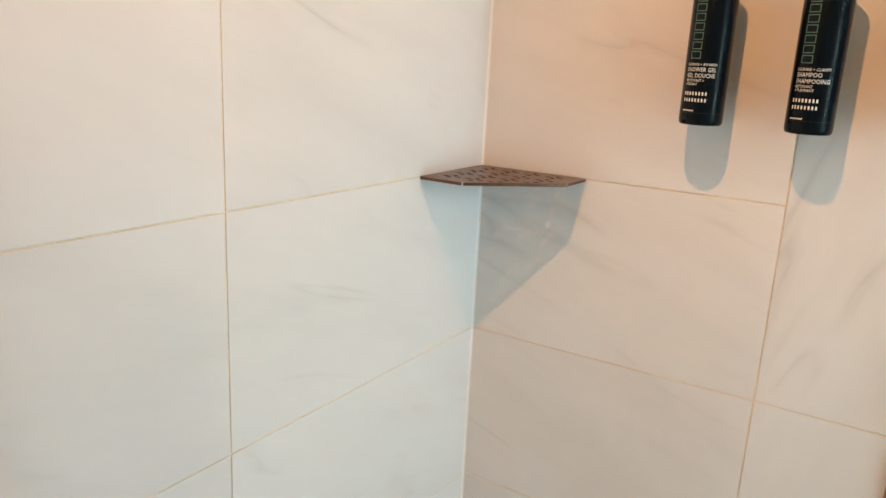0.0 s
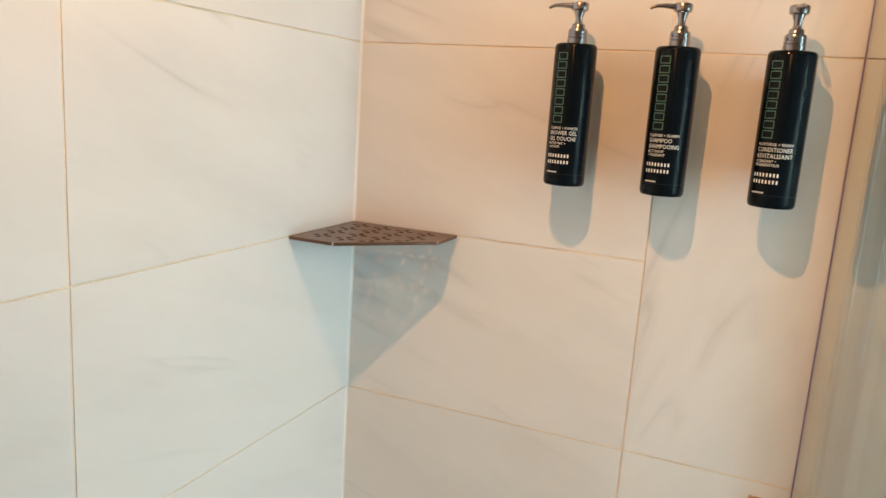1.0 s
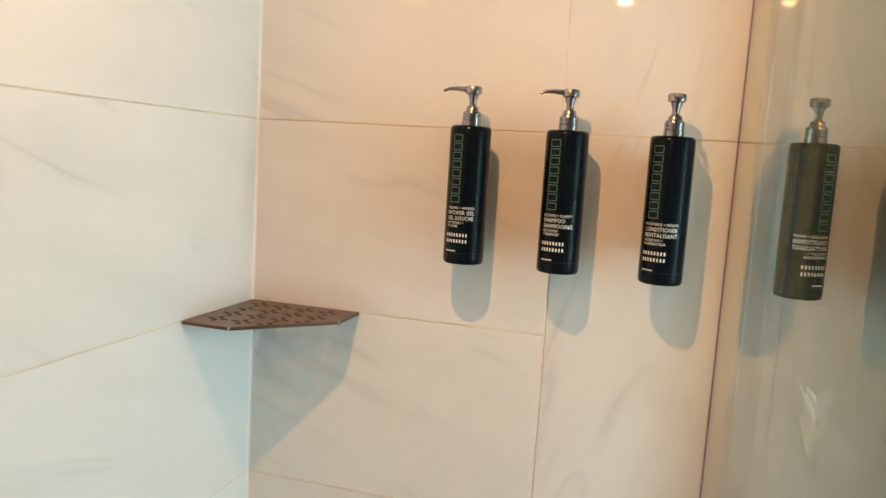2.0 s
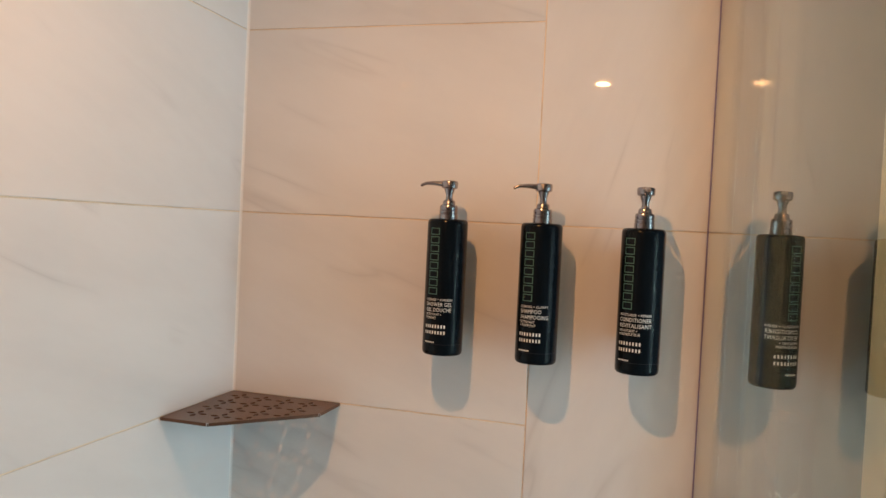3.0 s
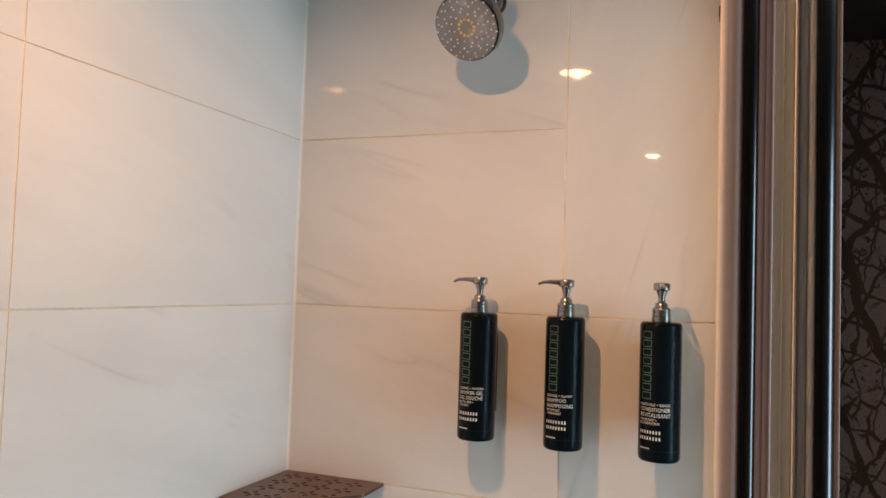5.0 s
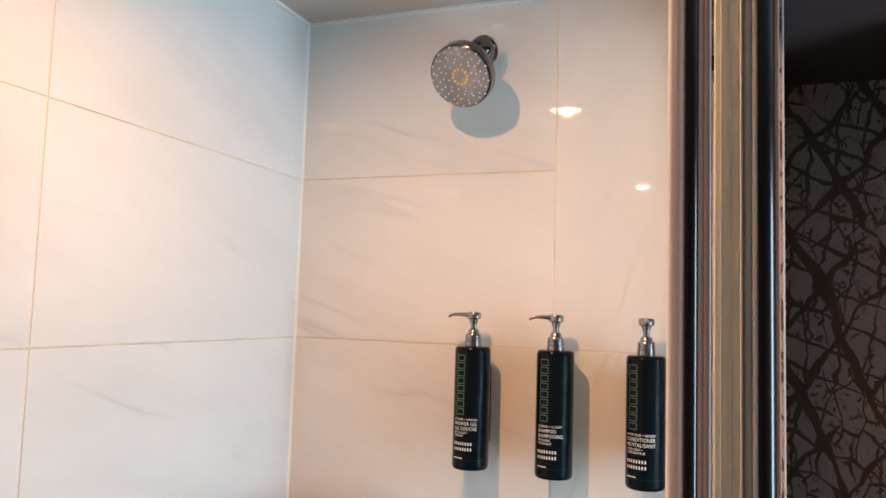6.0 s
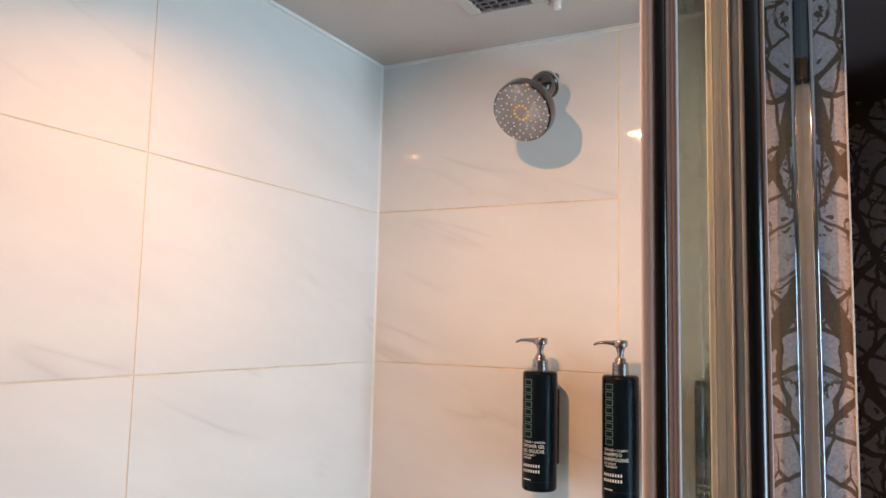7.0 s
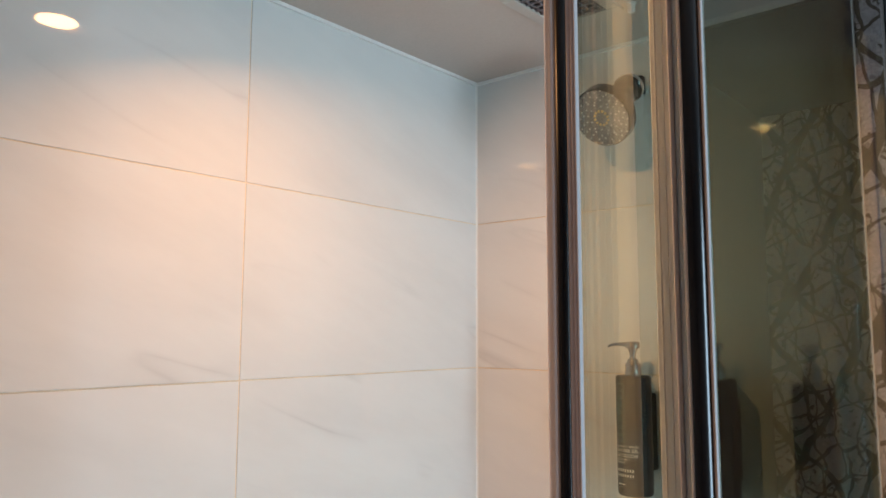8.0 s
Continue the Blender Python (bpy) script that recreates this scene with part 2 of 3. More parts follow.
def tube(bm, points, radii, n=16, squash=1.0):
    """A bent, tapering tube through points; squash flattens it in z."""
    rings = []
    for i, p in enumerate(points):
        p = Vector(p)
        d = (Vector(points[min(i + 1, len(points) - 1)]) - Vector(points[max(i - 1, 0)])).normalized()
        q = d.to_track_quat("Z", "Y")
        ring = []
        for k in range(n):
            a = 2 * math.pi * k / n
            v = q @ Vector((math.cos(a), math.sin(a), 0)) * radii[i]
            v.z *= squash
            ring.append(bm.verts.new(p + v))
        rings.append(ring)
    for a, b in zip(rings, rings[1:]):
        for i in range(n):
            bm.faces.new((a[i], a[(i + 1) % n], b[(i + 1) % n], b[i]))
    bm.faces.new(rings[0])
    bm.faces.new(rings[-1])
    return bm


def extrude_outline(pts, z0, z1, bm=None):
    """A prism over a plan outline."""
    bm = bm or bmesh.new()
    lo = [bm.verts.new((x, y, z0)) for x, y in pts]
    hi = [bm.verts.new((x, y, z1)) for x, y in pts]
    n = len(pts)
    bm.faces.new(lo)
    bm.faces.new(hi)
    for i in range(n):
        bm.faces.new((lo[i], lo[(i + 1) % n], hi[(i + 1) % n], hi[i]))
    return bm


def rounded(x0, y0, x1, y1, r, n=5):
    pts = []
    for cx, cy, a0 in ((x1 - r, y1 - r, 0), (x0 + r, y1 - r, 90), (x0 + r, y0 + r, 180), (x1 - r, y0 + r, 270)):
        for i in range(n + 1):
            a = radians(a0 + 90 * i / n)
            pts.append((cx + r * math.cos(a), cy + r * math.sin(a)))
    return pts


# ---------------------------------------------------------------- structure
W = 0.12
G = 0.0014   # tile thickness in front of the grout bed


def wall(name, lo, hi, mat, label):
    return tagged(part(name, slab(lo, hi), mat), label, "wall", kind="structure")


wall_west = wall("wall_west", (LX - G - W, FY - W, FZ), (LX - G, BY + G + W, CZ + 0.1), GROUT, "wall with large glossy white marble tiles and beige grout")
wall_north = wall("wall_north", (LX - G, BY + G, FZ), (0.126, BY + G + W, CZ + 0.1), GROUT, "shower wall with large glossy marble tiles and beige grout")
wall_pier = wall("wall_north_pier", (0.126, BY, FZ), (EDGE_X, REC_Y, CZ), PAPER, "short wall in silvery wallpaper printed with brown branches")
wall("wall_recess", (0.0, REC_Y, FZ), (RX + W, REC_Y + W, CZ), PAPER, "shaded wall in wallpaper printed with brown branches")
# added out of view: blocks the window's daylight so the recess stays dim
wall("wall_day_blocker", (0.54, 1.35, FZ), (0.92, REC_Y, CZ), PLAIN, "unseen dark partition added to block daylight from the recess")
wall("wall_south", (LX - G, FY - W, FZ), (RX + W, FY, CZ), ROOM, "plain painted wall")
bm = bmesh.new()
WY0, WY1, WZ0, WZ1 = 0.50, 0.92, 0.80, 1.95
box(bm, (RX, FY, FZ), (RX + W, WY0, CZ))
box(bm, (RX, WY1, FZ), (RX + W, REC_Y, CZ))
box(bm, (RX, WY0, FZ), (RX + W, WY1, WZ0))
box(bm, (RX, WY0, WZ1), (RX + W, WY1, CZ))
tagged(part("wall_east", bm, ROOM), "plain painted wall with a window opening", "wall", kind="structure")
tagged(part("ceiling", slab((LX - G, FY, CZ), (RX, REC_Y, CZ + 0.1)), CEILING), "smooth grey-beige painted ceiling", "ceiling", kind="structure")
tagged(part("floor", slab((LX - 0.2, FY - W, FZ - 0.1), (RX + W, REC_Y + W, FZ)), FLOOR), "grey-beige stone floor", "floor", kind="structure")

# thin dark sheet added under the recess ceiling to paint in its shade
tagged(part("ceiling_recess_shade", slab((EDGE_X, BY + 0.02, CZ - 0.006), (RX, REC_Y, CZ - 0.0005)), CEILSHADE), "dark brown sheet standing in for shade on the recess ceiling", "ceiling", kind="structure")

# white trim on the outside corner of the papered wall
tagged(part("trim", extrude_outline(rounded(EDGE_X - 0.001, BY - 0.0015, EDGE_X + 0.002, BY + 0.02, 0.001, 2), FZ, CZ - 0.001), TRIMWHITE), "thin white corner bead", "trim", kind="structure")

# silicone beads in the corner and under the ceiling
bm = bmesh.new()
extrude_outline([(LX, BY), (LX + 0.0035, BY), (LX + 0.0012, BY - 0.0012), (LX, BY - 0.0035)], FZ + 0.002, CZ - 0.002, bm)
tagged(part("trim", bm, CAULK), "white silicone bead in the tiled corner", "trim", kind="structure")
bm = bmesh.new()
box(bm, (LX + 0.006, BY - 0.006, CZ - 0.006), (0.12, BY - 0.0003, CZ + 0.001))
tagged(part("trim", bm, CAULK), "white silicone bead under the ceiling", "trim", kind="structure")
bm = bmesh.new()
box(bm, (LX + 0.0003, FY, CZ - 0.006), (LX + 0.006, BY - 0.0005, CZ + 0.001))
tagged(part("trim", bm, CAULK), "white silicone bead under the ceiling", "trim", kind="structure")

# window in the far wall of the bathroom, where the daylight comes from
win = thing("window_1", (RX + 0.06, (WY0 + WY1) / 2, WZ0), "white framed window letting in daylight", "window")
tagged(win, kind="structure")
bm = bmesh.new()
WH, WW = WZ1 - WZ0, (WY1 - WY0) / 2
for lo, hi in (((0, -WW, 0), (0.05, WW, 0.05)), ((0, -WW, WH - 0.05), (0.05, WW, WH)), ((0, -WW, 0.05), (0.05, 0.05 - WW, WH - 0.05)), ((0, WW - 0.05, 0.05), (0.05, WW, WH - 0.05))):
    box(bm, lo, hi, 0.004)
part("window_frame", bm, TRIMWHITE, win)
pane = part("pane", slab((0.02, 0.05 - WW, 0.05), (0.026, WW - 0.05, WH - 0.05)), GLASS, win)
pane.visible_shadow = False
day = bpy.data.lights.new("daylight", "AREA")
day.shape, day.size, day.size_y, day.energy, day.color = "RECTANGLE", 2 * WW - 0.02, WH - 0.03, DAY_W, DAY_RGB
new("daylight", day).matrix_world = look((RX - 0.01, (WY0 + WY1) / 2, (WZ0 + WZ1) / 2), (0, (WY0 + WY1) / 2, (WZ0 + WZ1) / 2 - 0.02))


# ---------------------------------------------------------------- downlights
def downlight(x, y, lens, label):
    d = thing("downlight", (x, y, CZ), label, "ceiling light", "downlights")
    bm = bmesh.new()
    lathe(bm, [(0.034, -0.0005), (0.040, -0.004), (0.056, -0.004), (0.058, -0.0005)], 40, cap=False)
    part("trim_ring", bm, TRIMWHITE, d, smooth=True)
    bm = bmesh.new()
    lathe(bm, [(0.034, -0.0012), (0.0, -0.0012)], 32, cap=False)
    part("lens", bm, lens, d, "glowing frosted lens")
    return d


beam = bpy.data.lights.new("downlight_beam", "AREA")
beam.energy, beam.color, beam.shape, beam.size, beam.spread = SPOT_W, WARM_RGB, "DISK", 0.012, radians(155)
new("downlight_beam", beam).matrix_world = look((-0.285, 0.450, CZ - 0.006), (-0.285 + 0.15, 0.450 + 0.26, CZ - 0.93))
beam_b = bpy.data.lights.new("downlight_beam", "AREA")
beam_b.energy, beam_b.color, beam_b.shape, beam_b.size, beam_b.spread = 6.5, WARM_RGB, "DISK", 0.05, radians(170)
new("downlight_beam", beam_b).matrix_world = look((-0.225, -0.80, CZ - 0.006), (-0.225, -0.79, CZ - 0.93))
downlight(-0.285, 0.455, LENS, "recessed round downlight glowing warm white")
downlight(-0.225, -0.80, LENS_B, "recessed round downlight glowing warm white")

# ---------------------------------------------------------------- ceiling vent
vent = thing("ceiling_vent", (-0.288, 0.955, CZ), "square ceiling extractor vent with a dark grille", "vent")
bm = bmesh.new()
for lo, hi in (((-0.068, -0.085, -0.006), (0.068, -0.065, -0.0005)), ((-0.068, 0.065, -0.006), (0.068, 0.085, -0.0005)), ((-0.068, -0.065, -0.006), (-0.046, 0.065, -0.0005)), ((0.046, -0.065, -0.006), (0.068, 0.065, -0.0005))):
    box(bm, lo, hi, 0.002)
part("frame", bm, VENTPAINT, vent, "pale painted frame")
part("backing", slab((-0.046, -0.065, -0.0012), (0.046, 0.065, -0.0004)), RUBBER, vent, "dark duct opening")
for i in range(9):
    y = -0.058 + i * 0.0145
    part("slat", slab((-0.046, y - 0.0022, -0.0045), (0.046, y + 0.0022, -0.0014), 0.0006, 1), SLAT, vent)
for i in range(6):
    x = -0.0375 + i * 0.015
    part("slat", slab((x - 0.0018, -0.065, -0.0042), (x + 0.0018, 0.065, -0.0016), 0.0006, 1), SLAT, vent)

spr = thing("sprinkler_cover", (-0.205, 1.035, CZ), "small pale metal sprinkler stub on the ceiling", "sprinkler")
bm = bmesh.new()
lathe(bm, [(0.0, -0.016), (0.005, -0.016), (0.0062, -0.0145), (0.0062, -0.003), (0.009, -0.0005)], 24, cap=False)
part("plate", bm, PALE, spr, smooth=True)

# ---------------------------------------------------------------- corner shelf
shelf = thing("corner_shelf", (LX, BY, 1.2955), "brown bronze pentagonal corner shelf pierced with a floral lattice", "shelf")
LEG, RET = 0.194, 0.078
outline = [(0.0015, -0.0015), (LEG, -0.0015), (LEG, -RET), (RET, -LEG), (0.0015, -LEG)]


def petal(cx, cy, ax, ay, a=0.0030, b=0.0178, w=0.0040, n=5):
    """A lens-shaped slot pointing away from (cx, cy) along (ax, ay)."""
    pts = []
    for s in (1, -1):
        for i in range(n):
            u = i / n if s == 1 else 1 - i / n
            pts.append((cx + ax * (a + (b - a) * u) - ay * s * w * math.sin(math.pi * u), cy + ay * (a + (b - a) * u) + ax * s * w * math.sin(math.pi * u)))
    return pts


bm = bmesh.new()
loops = [outline]
for i in range(4):
    for j in range(4):
        cx, cy = 0.034 + 0.040 * i, -(0.034 + 0.040 * j)
        for ax, ay in ((1, 0), (-1, 0), (0, 1), (0, -1)):
            tip = (cx + ax * 0.0178, cy + ay * 0.0178)
            if tip[0] + -tip[1] < LEG + RET - 0.012 and max(tip[0], -tip[1]) < LEG - 0.004:
                loops.append(petal(cx, cy, ax, ay))
edges = []
for pts in loops:
    vs = [bm.verts.new((x, y, 0)) for x, y in pts]
    edges += [bm.edges.new((vs[k], vs[(k + 1) % len(vs)])) for k in range(len(vs))]
bmesh.ops.triangle_fill(bm, use_beauty=True, use_dissolve=False, edges=edges)
made = bmesh.ops.extrude_face_region(bm, geom=bm.faces[:])
bmesh.ops.translate(bm, verts=[v for v in made["geom"] if isinstance(v, bmesh.types.BMVert)], vec=(0, 0, 0.0024))
part("plate", bm, BRONZE, shelf)
# folded front lip with bright worn corners
for (x0, y0), (x1, y1) in zip(outline[1:4], outline[2:5]):
    d = Vector((x1 - x0, y1 - y0, 0))
    bm = slab((0, -0.0009, -0.0022), (d.length, 0.0009, 0.0026), 0.0005, 1)
    bmesh.ops.transform(bm, matrix=Matrix.Translation((x0, y0, 0)) @ Matrix.Rotation(math.atan2(d.y, d.x), 4, "Z"), verts=bm.verts[:])
    part("lip", bm, BRONZE, shelf)
for x, y in (outline[2], outline[3]):
    bm = bmesh.new()
    lathe(bm, [(0.0, -0.0024), (0.0018, -0.0022), (0.0021, 0.0022), (0.0, 0.0029)], 12, Matrix.Translation((x, y, 0)), cap=False)
    part("corner_tip", bm, CHROME, shelf, "bright bare metal corner", smooth=True)


# ---------------------------------------------------------------- soap dispensers
def letters(text, size):
    """The outline mesh of a line of type, left-justified at its baseline, as vertices and faces."""
    cu = bpy.data.curves.new("type", "FONT")
    cu.body, cu.size, cu.space_character, cu.resolution_u = text, size, 1.06, 2
    ob = bpy.data.objects.new("type", cu)
    scene.collection.objects.link(ob)
    dep = bpy.context.evaluated_depsgraph_get()
    dep.update()
    me = bpy.data.meshes.new_from_object(ob.evaluated_get(dep))
    bpy.data.objects.remove(ob)
    bpy.data.curves.remove(cu)
    bm = bmesh.new()
    bm.from_mesh(me)
    bpy.data.meshes.remove(me)
    return bm


def wrap(bm, radius, angle0, z0):
    """Rolls a flat mesh in (x, y) on the bottle's side, its left end at angle0 degrees from straight ahead."""
    bmesh.ops.triangulate(bm, faces=bm.faces[:])
    for v in bm.verts:
        a = radians(angle0) + v.co.x / radius
        v.co = Vector((math.sin(a) * radius, -math.cos(a) * radius, z0 + v.co.y))
    return bm


def fit_width(bm, width):
    w = max(v.co.x for v in bm.verts)
    for v in bm.verts:
        v.co.x *= width / w
    return bm


def bar_row(n, cell, gap, height):
    """Plain open blocks in a row."""
    bm = bmesh.new()
    for i in range(n):
        x = i * (cell + gap)
        t = 0.0011
        for lo, hi in (((x, 0), (x + cell, t)), ((x, height - t), (x + cell, height)), ((x, t), (x + t, height - t)), ((x + cell - t, t), (x + cell, height - t))):
            vs = [bm.verts.new((a, b, 0)) for a, b in ((lo[0], lo[1]), (hi[0], lo[1]), (hi[0], hi[1]), (lo[0], hi[1]))]
            bm.faces.new(vs)
    bmesh.ops.subdivide_edges(bm, edges=[e for e in bm.edges if e.calc_length() > 0.003], cuts=6, use_grid_fill=True)
    return bm


R, H = 0.0293, 0.197


def dispenser(x, z, lines, start, spout_angle, label):
    """A pump bottle in a wall clip. lines: (text, size, width, height above the base)."""
    d = thing("soap_dispenser", (x, 1.131, z), label, "soap dispenser", "soap dispensers on the shower wall")
    bm = bmesh.new()
    lathe(bm, [(0.0, 0.0012), (R - 0.006, 0.0), (R - 0.0022, 0.0008), (R - 0.0005, 0.003), (R, 0.007), (R, H - 0.006), (R - 0.0008, H - 0.0025), (R - 0.003, H - 0.0004), (R - 0.006, H), (0.013, H + 0.0008), (0.0, H + 0.0008)], 56, cap=False)
    body = part("bottle", bm, BOTTLE, d, "black plastic bottle", smooth=True)
    bm = bmesh.new()
    lathe(bm, [(R + 0.0002, 0.0168), (R + 0.0002, 0.0172)], 56, cap=False)
    part("seam", bm, RUBBER, body)
    # clip between bottle and wall
    bm = slab((-0.017, R - 0.006, 0.035), (0.017, 0.0545, 0.165), 0.004)
    part("bracket", bm, RUBBER, d, "black wall clip")
    # collar with two ribs, piston, head
    bm = bmesh.new()
    lathe(bm, [(0.0, H), (0.0136, H + 0.0006), (0.0136, H + 0.0070), (0.0129, H + 0.0076), (0.0129, H + 0.0086), (0.0134, H + 0.0092), (0.0134, H + 0.0120), (0.0128, H + 0.0126), (0.0128, H + 0.0136), (0.0132, H + 0.0142), (0.0131, H + 0.0178), (0.0122, H + 0.0200), (0.0095, H + 0.0212), (0.0088, H + 0.026), (0.0075, H + 0.0275), (0.0, H + 0.0275)], 32, cap=False)
    part("collar", bm, PUMP, d, "brushed metal screw collar", smooth=True)
    bm = bmesh.new()
    lathe(bm, [(0.0058, H + 0.027), (0.0050, H + 0.032), (0.0052, H + 0.036), (0.0085, H + 0.0455), (0.0, H + 0.0455)], 24, cap=False)
    part("piston", bm, PUMP, d, smooth=True)
    bm = bmesh.new()
    lathe(bm, [(0.0, H + 0.044), (0.0102, H + 0.0445), (0.0118, H + 0.0460), (0.0122, H + 0.0535), (0.0110, H + 0.0555), (0.006, H + 0.0565), (0.0, H + 0.0568)], 32, cap=False)
    head = part("pump_head", bm, PUMP, d, "brushed metal pump head", smooth=True)
    bm = bmesh.new()
    a = radians(spout_angle)
    ux, uy = math.sin(a), -math.cos(a)
    pts = [(ux * s, uy * s, H + h) for s, h in ((0.002, 0.0508), (0.012, 0.0512), (0.024, 0.0518), (0.034, 0.0512), (0.040, 0.0490), (0.0425, 0.0470))]
    tube(bm, pts, [0.0062, 0.0056, 0.0044, 0.0034, 0.0027, 0.0022], 14, 0.72)
    part("spout", bm, PUMP, head, smooth=True)
    # tall mark running up the bottle: plain open blocks
    for k in range(8):
        bm = bar_row(1, 0.0099, 0.0023, 0.0150)
        bmesh.ops.remove_doubles(bm, verts=bm.verts[:], dist=0.00002)
        for v in bm.verts:
            v.co.x, v.co.y = 0.0150 - v.co.y, v.co.x + k * 0.0122
        part("mark", wrap(bm, R + 0.0002, start + 6, 0.0885), GREENINK, body, "plain green block")
    for text, size, width, h in lines:
        part("lettering", wrap(fit_width(letters(text, size), width), R + 0.0002, start, h), INK, body)
    for n, cell, h, height in ((8, 0.0036, 0.0405, 0.0056), (8, 0.0036, 0.0318, 0.0056)):
        bm = bmesh.new()
        for i in range(n):
            xx = i * (cell + 0.0007)
            bm.faces.new([bm.verts.new(p) for p in ((xx, 0, 0), (xx + cell * 0.58, 0, 0), (xx + cell * 0.58, height * 0.8, 0), (xx, height * 0.8, 0))])
        part("maker_bar", wrap(bm, R + 0.0002, start, h), INK, body)
    bm = bmesh.new()
    for i in range(7):
        xx = i * 0.0025
        bm.faces.new([bm.verts.new(p) for p in ((xx, 0, 0), (xx + 0.0019, 0, 0), (xx + 0.0019, 0.0018, 0), (xx, 0.0018, 0))])
    part("volume_bar", wrap(bm, R + 0.0002, start, 0.0190), INK, body)
    return d


dispenser(-0.265, 1.403, [("CLEANSE + AWAKEN", 0.0050, 0.041, 0.0795), ("SHOWER GEL", 0.0078, 0.041, 0.0718), ("GEL DOUCHE", 0.0078, 0.040, 0.0640), ("NETTOYANT +", 0.0050, 0.026, 0.0583), ("VIVIFIANT", 0.0050, 0.018, 0.0535)], -42, -82,
          "black shower gel pump bottle with green and white print")
dispenser(-0.1275, 1.403, [("CLEANSE + CLARIFY", 0.0050, 0.042, 0.0795), ("SHAMPOO", 0.0078, 0.032, 0.0718), ("SHAMPOOING", 0.0078, 0.0425, 0.0640), ("NETTOYANT", 0.0050, 0.023, 0.0583), ("+ PURIFIANT", 0.0050, 0.025, 0.0535)], -44, -72,
          "black shampoo pump bottle with green and white print")
dispenser(0.0115, 1.402, [("MOISTURISE + RENEW", 0.0050, 0.046, 0.0795), ("CONDITIONER", 0.0078, 0.0455, 0.0718), ("REVITALISANT", 0.0078, 0.046, 0.0640), ("HYDRATANT +", 0.0050, 0.027, 0.0583), ("REGENERATEUR", 0.0050, 0.031, 0.0535)], -55, 5,
          "black conditioner pump bottle with its spout facing out")

# ---------------------------------------------------------------- shower head
sh = thing("shower_fixture", (-0.264, BY, 2.118), "round chrome shower head on a short wall arm", "shower head")
face_c = Vector((-0.013, -0.125, -0.084))
axis = Vector((-0.10, -0.80, -0.58)).normalized()
turn = axis.to_track_quat("Z", "Y").to_matrix().to_4x4()
hm = Matrix.Translation(face_c) @ turn
RH = 0.0528
bm = bmesh.new()
lathe(bm, [(RH - 0.003, 0.0), (RH, -0.002), (RH + 0.001, -0.020), (RH - 0.003, -0.028), (0.040, -0.046), (0.028, -0.058), (0.022, -0.066), (0.0, -0.068)], 56, hm, cap=False)
head = part("head_shell", bm, DARKCHROME, sh, "polished chrome shell", smooth=True)
bm = bmesh.new()
lathe(bm, [(RH - 0.003, 0.0), (RH - 0.0036, 0.0012), (RH - 0.0046, 0.0002), (0.014, -0.0004), (0.0, -0.0004)], 56, hm, cap=False)
plate = part("spray_face", bm, NOZZLE, head, "grey spray plate with white nozzles", smooth=True)
for ring, n, off in ((0.0475, 26, 0), (0.039, 20, 0.4), (0.031, 16, 0.1), (0.023, 12, 0.3)):
    for i in range(n):
        a = 2 * math.pi * (i + off) / n
        rr = ring + 0.0018 * (1 if i % 2 else -1)
        bm = bmesh.new()
        lathe(bm, [(0.0016, -0.0006), (0.0013, 0.0016), (0.0, 0.0019)], 8, hm @ Matrix.Translation((rr * math.cos(a), rr * math.sin(a), 0)), cap=False)
        part("nozzle", bm, RUBWHITE, plate, smooth=True)
for i in range(12):
    a = 2 * math.pi * i / 12
    bm = bmesh.new()
    lathe(bm, [(0.0023, -0.0006), (0.0019, 0.0016), (0.0, 0.002)], 8, hm @ Matrix.Translation((0.0125 * math.cos(a), 0.0125 * math.sin(a), 0)), cap=False)
    part("nozzle", bm, YELLOW, plate, "yellow nozzle", smooth=True)
joint = face_c + Vector((0.015, 0.062, 0.064))
bm = bmesh.new()
lathe(bm, [(0.0, -0.024), (0.012, -0.0200), (0.020, -0.012), (0.0235, 0.0), (0.020, 0.012), (0.012, 0.0200), (0.0, 0.024)], 28, Matrix.Translation(joint) @ turn, cap=False)
part("ball_joint", bm, DARKCHROME, sh, "dark chrome swivel ball", smooth=True)
bm = tube(bmesh.new(), [tuple(joint), tuple(joint + Vector((0.001, 0.022, 0.012))), (0.000, -0.042, -0.002), (-0.005, -0.004, 0.001)], [0.015, 0.0125, 0.0115, 0.0115], 20)
part("arm", bm, DARKCHROME, sh, smooth=True)
bm = bmesh.new()
lathe(bm, [(0.0200, -0.004), (0.0255, -0.004), (0.0262, 0.0), (0.0255, 0.004), (0.0200, 0.004)], 28, Matrix.Translation(joint + Vector((0.001, 0.014, 0.006))) @ turn, cap=False)
part("lock_ring", bm, CHROME, sh, "bright lock ring", smooth=True)
part("flange", slab((-0.019, -0.016, -0.016), (0.011, -0.0002, 0.018), 0.003), RUBBER, sh, "square wall flange")

# ---------------------------------------------------------------- shower control on the wall
ctl = thing("shower_control", (0.0685, BY, 0.925), "copper-toned square shower control with a chrome bar", "shower control")
bm = bmesh.new()
for lo, hi in (((-0.0265, -0.008, -0.049), (0.0265, -0.0002, -0.036)), ((-0.0265, -0.008, 0.036), (0.0265, -0.0002, 0.049)), ((-0.0265, -0.008, -0.036), (-0.0115, -0.0002, 0.036)), ((0.0115, -0.008, -0.036), (0.0265, -0.0002, 0.036))):
    box(bm, lo, hi, 0.0012)
part("plate", bm, COPPER, ctl, "copper-toned frame")
part("insert", slab((-0.0115, -0.003, -0.036), (0.0115, -0.0002, 0.036)), TRIMWHITE, ctl, "cream insert")
bm = bmesh.new()
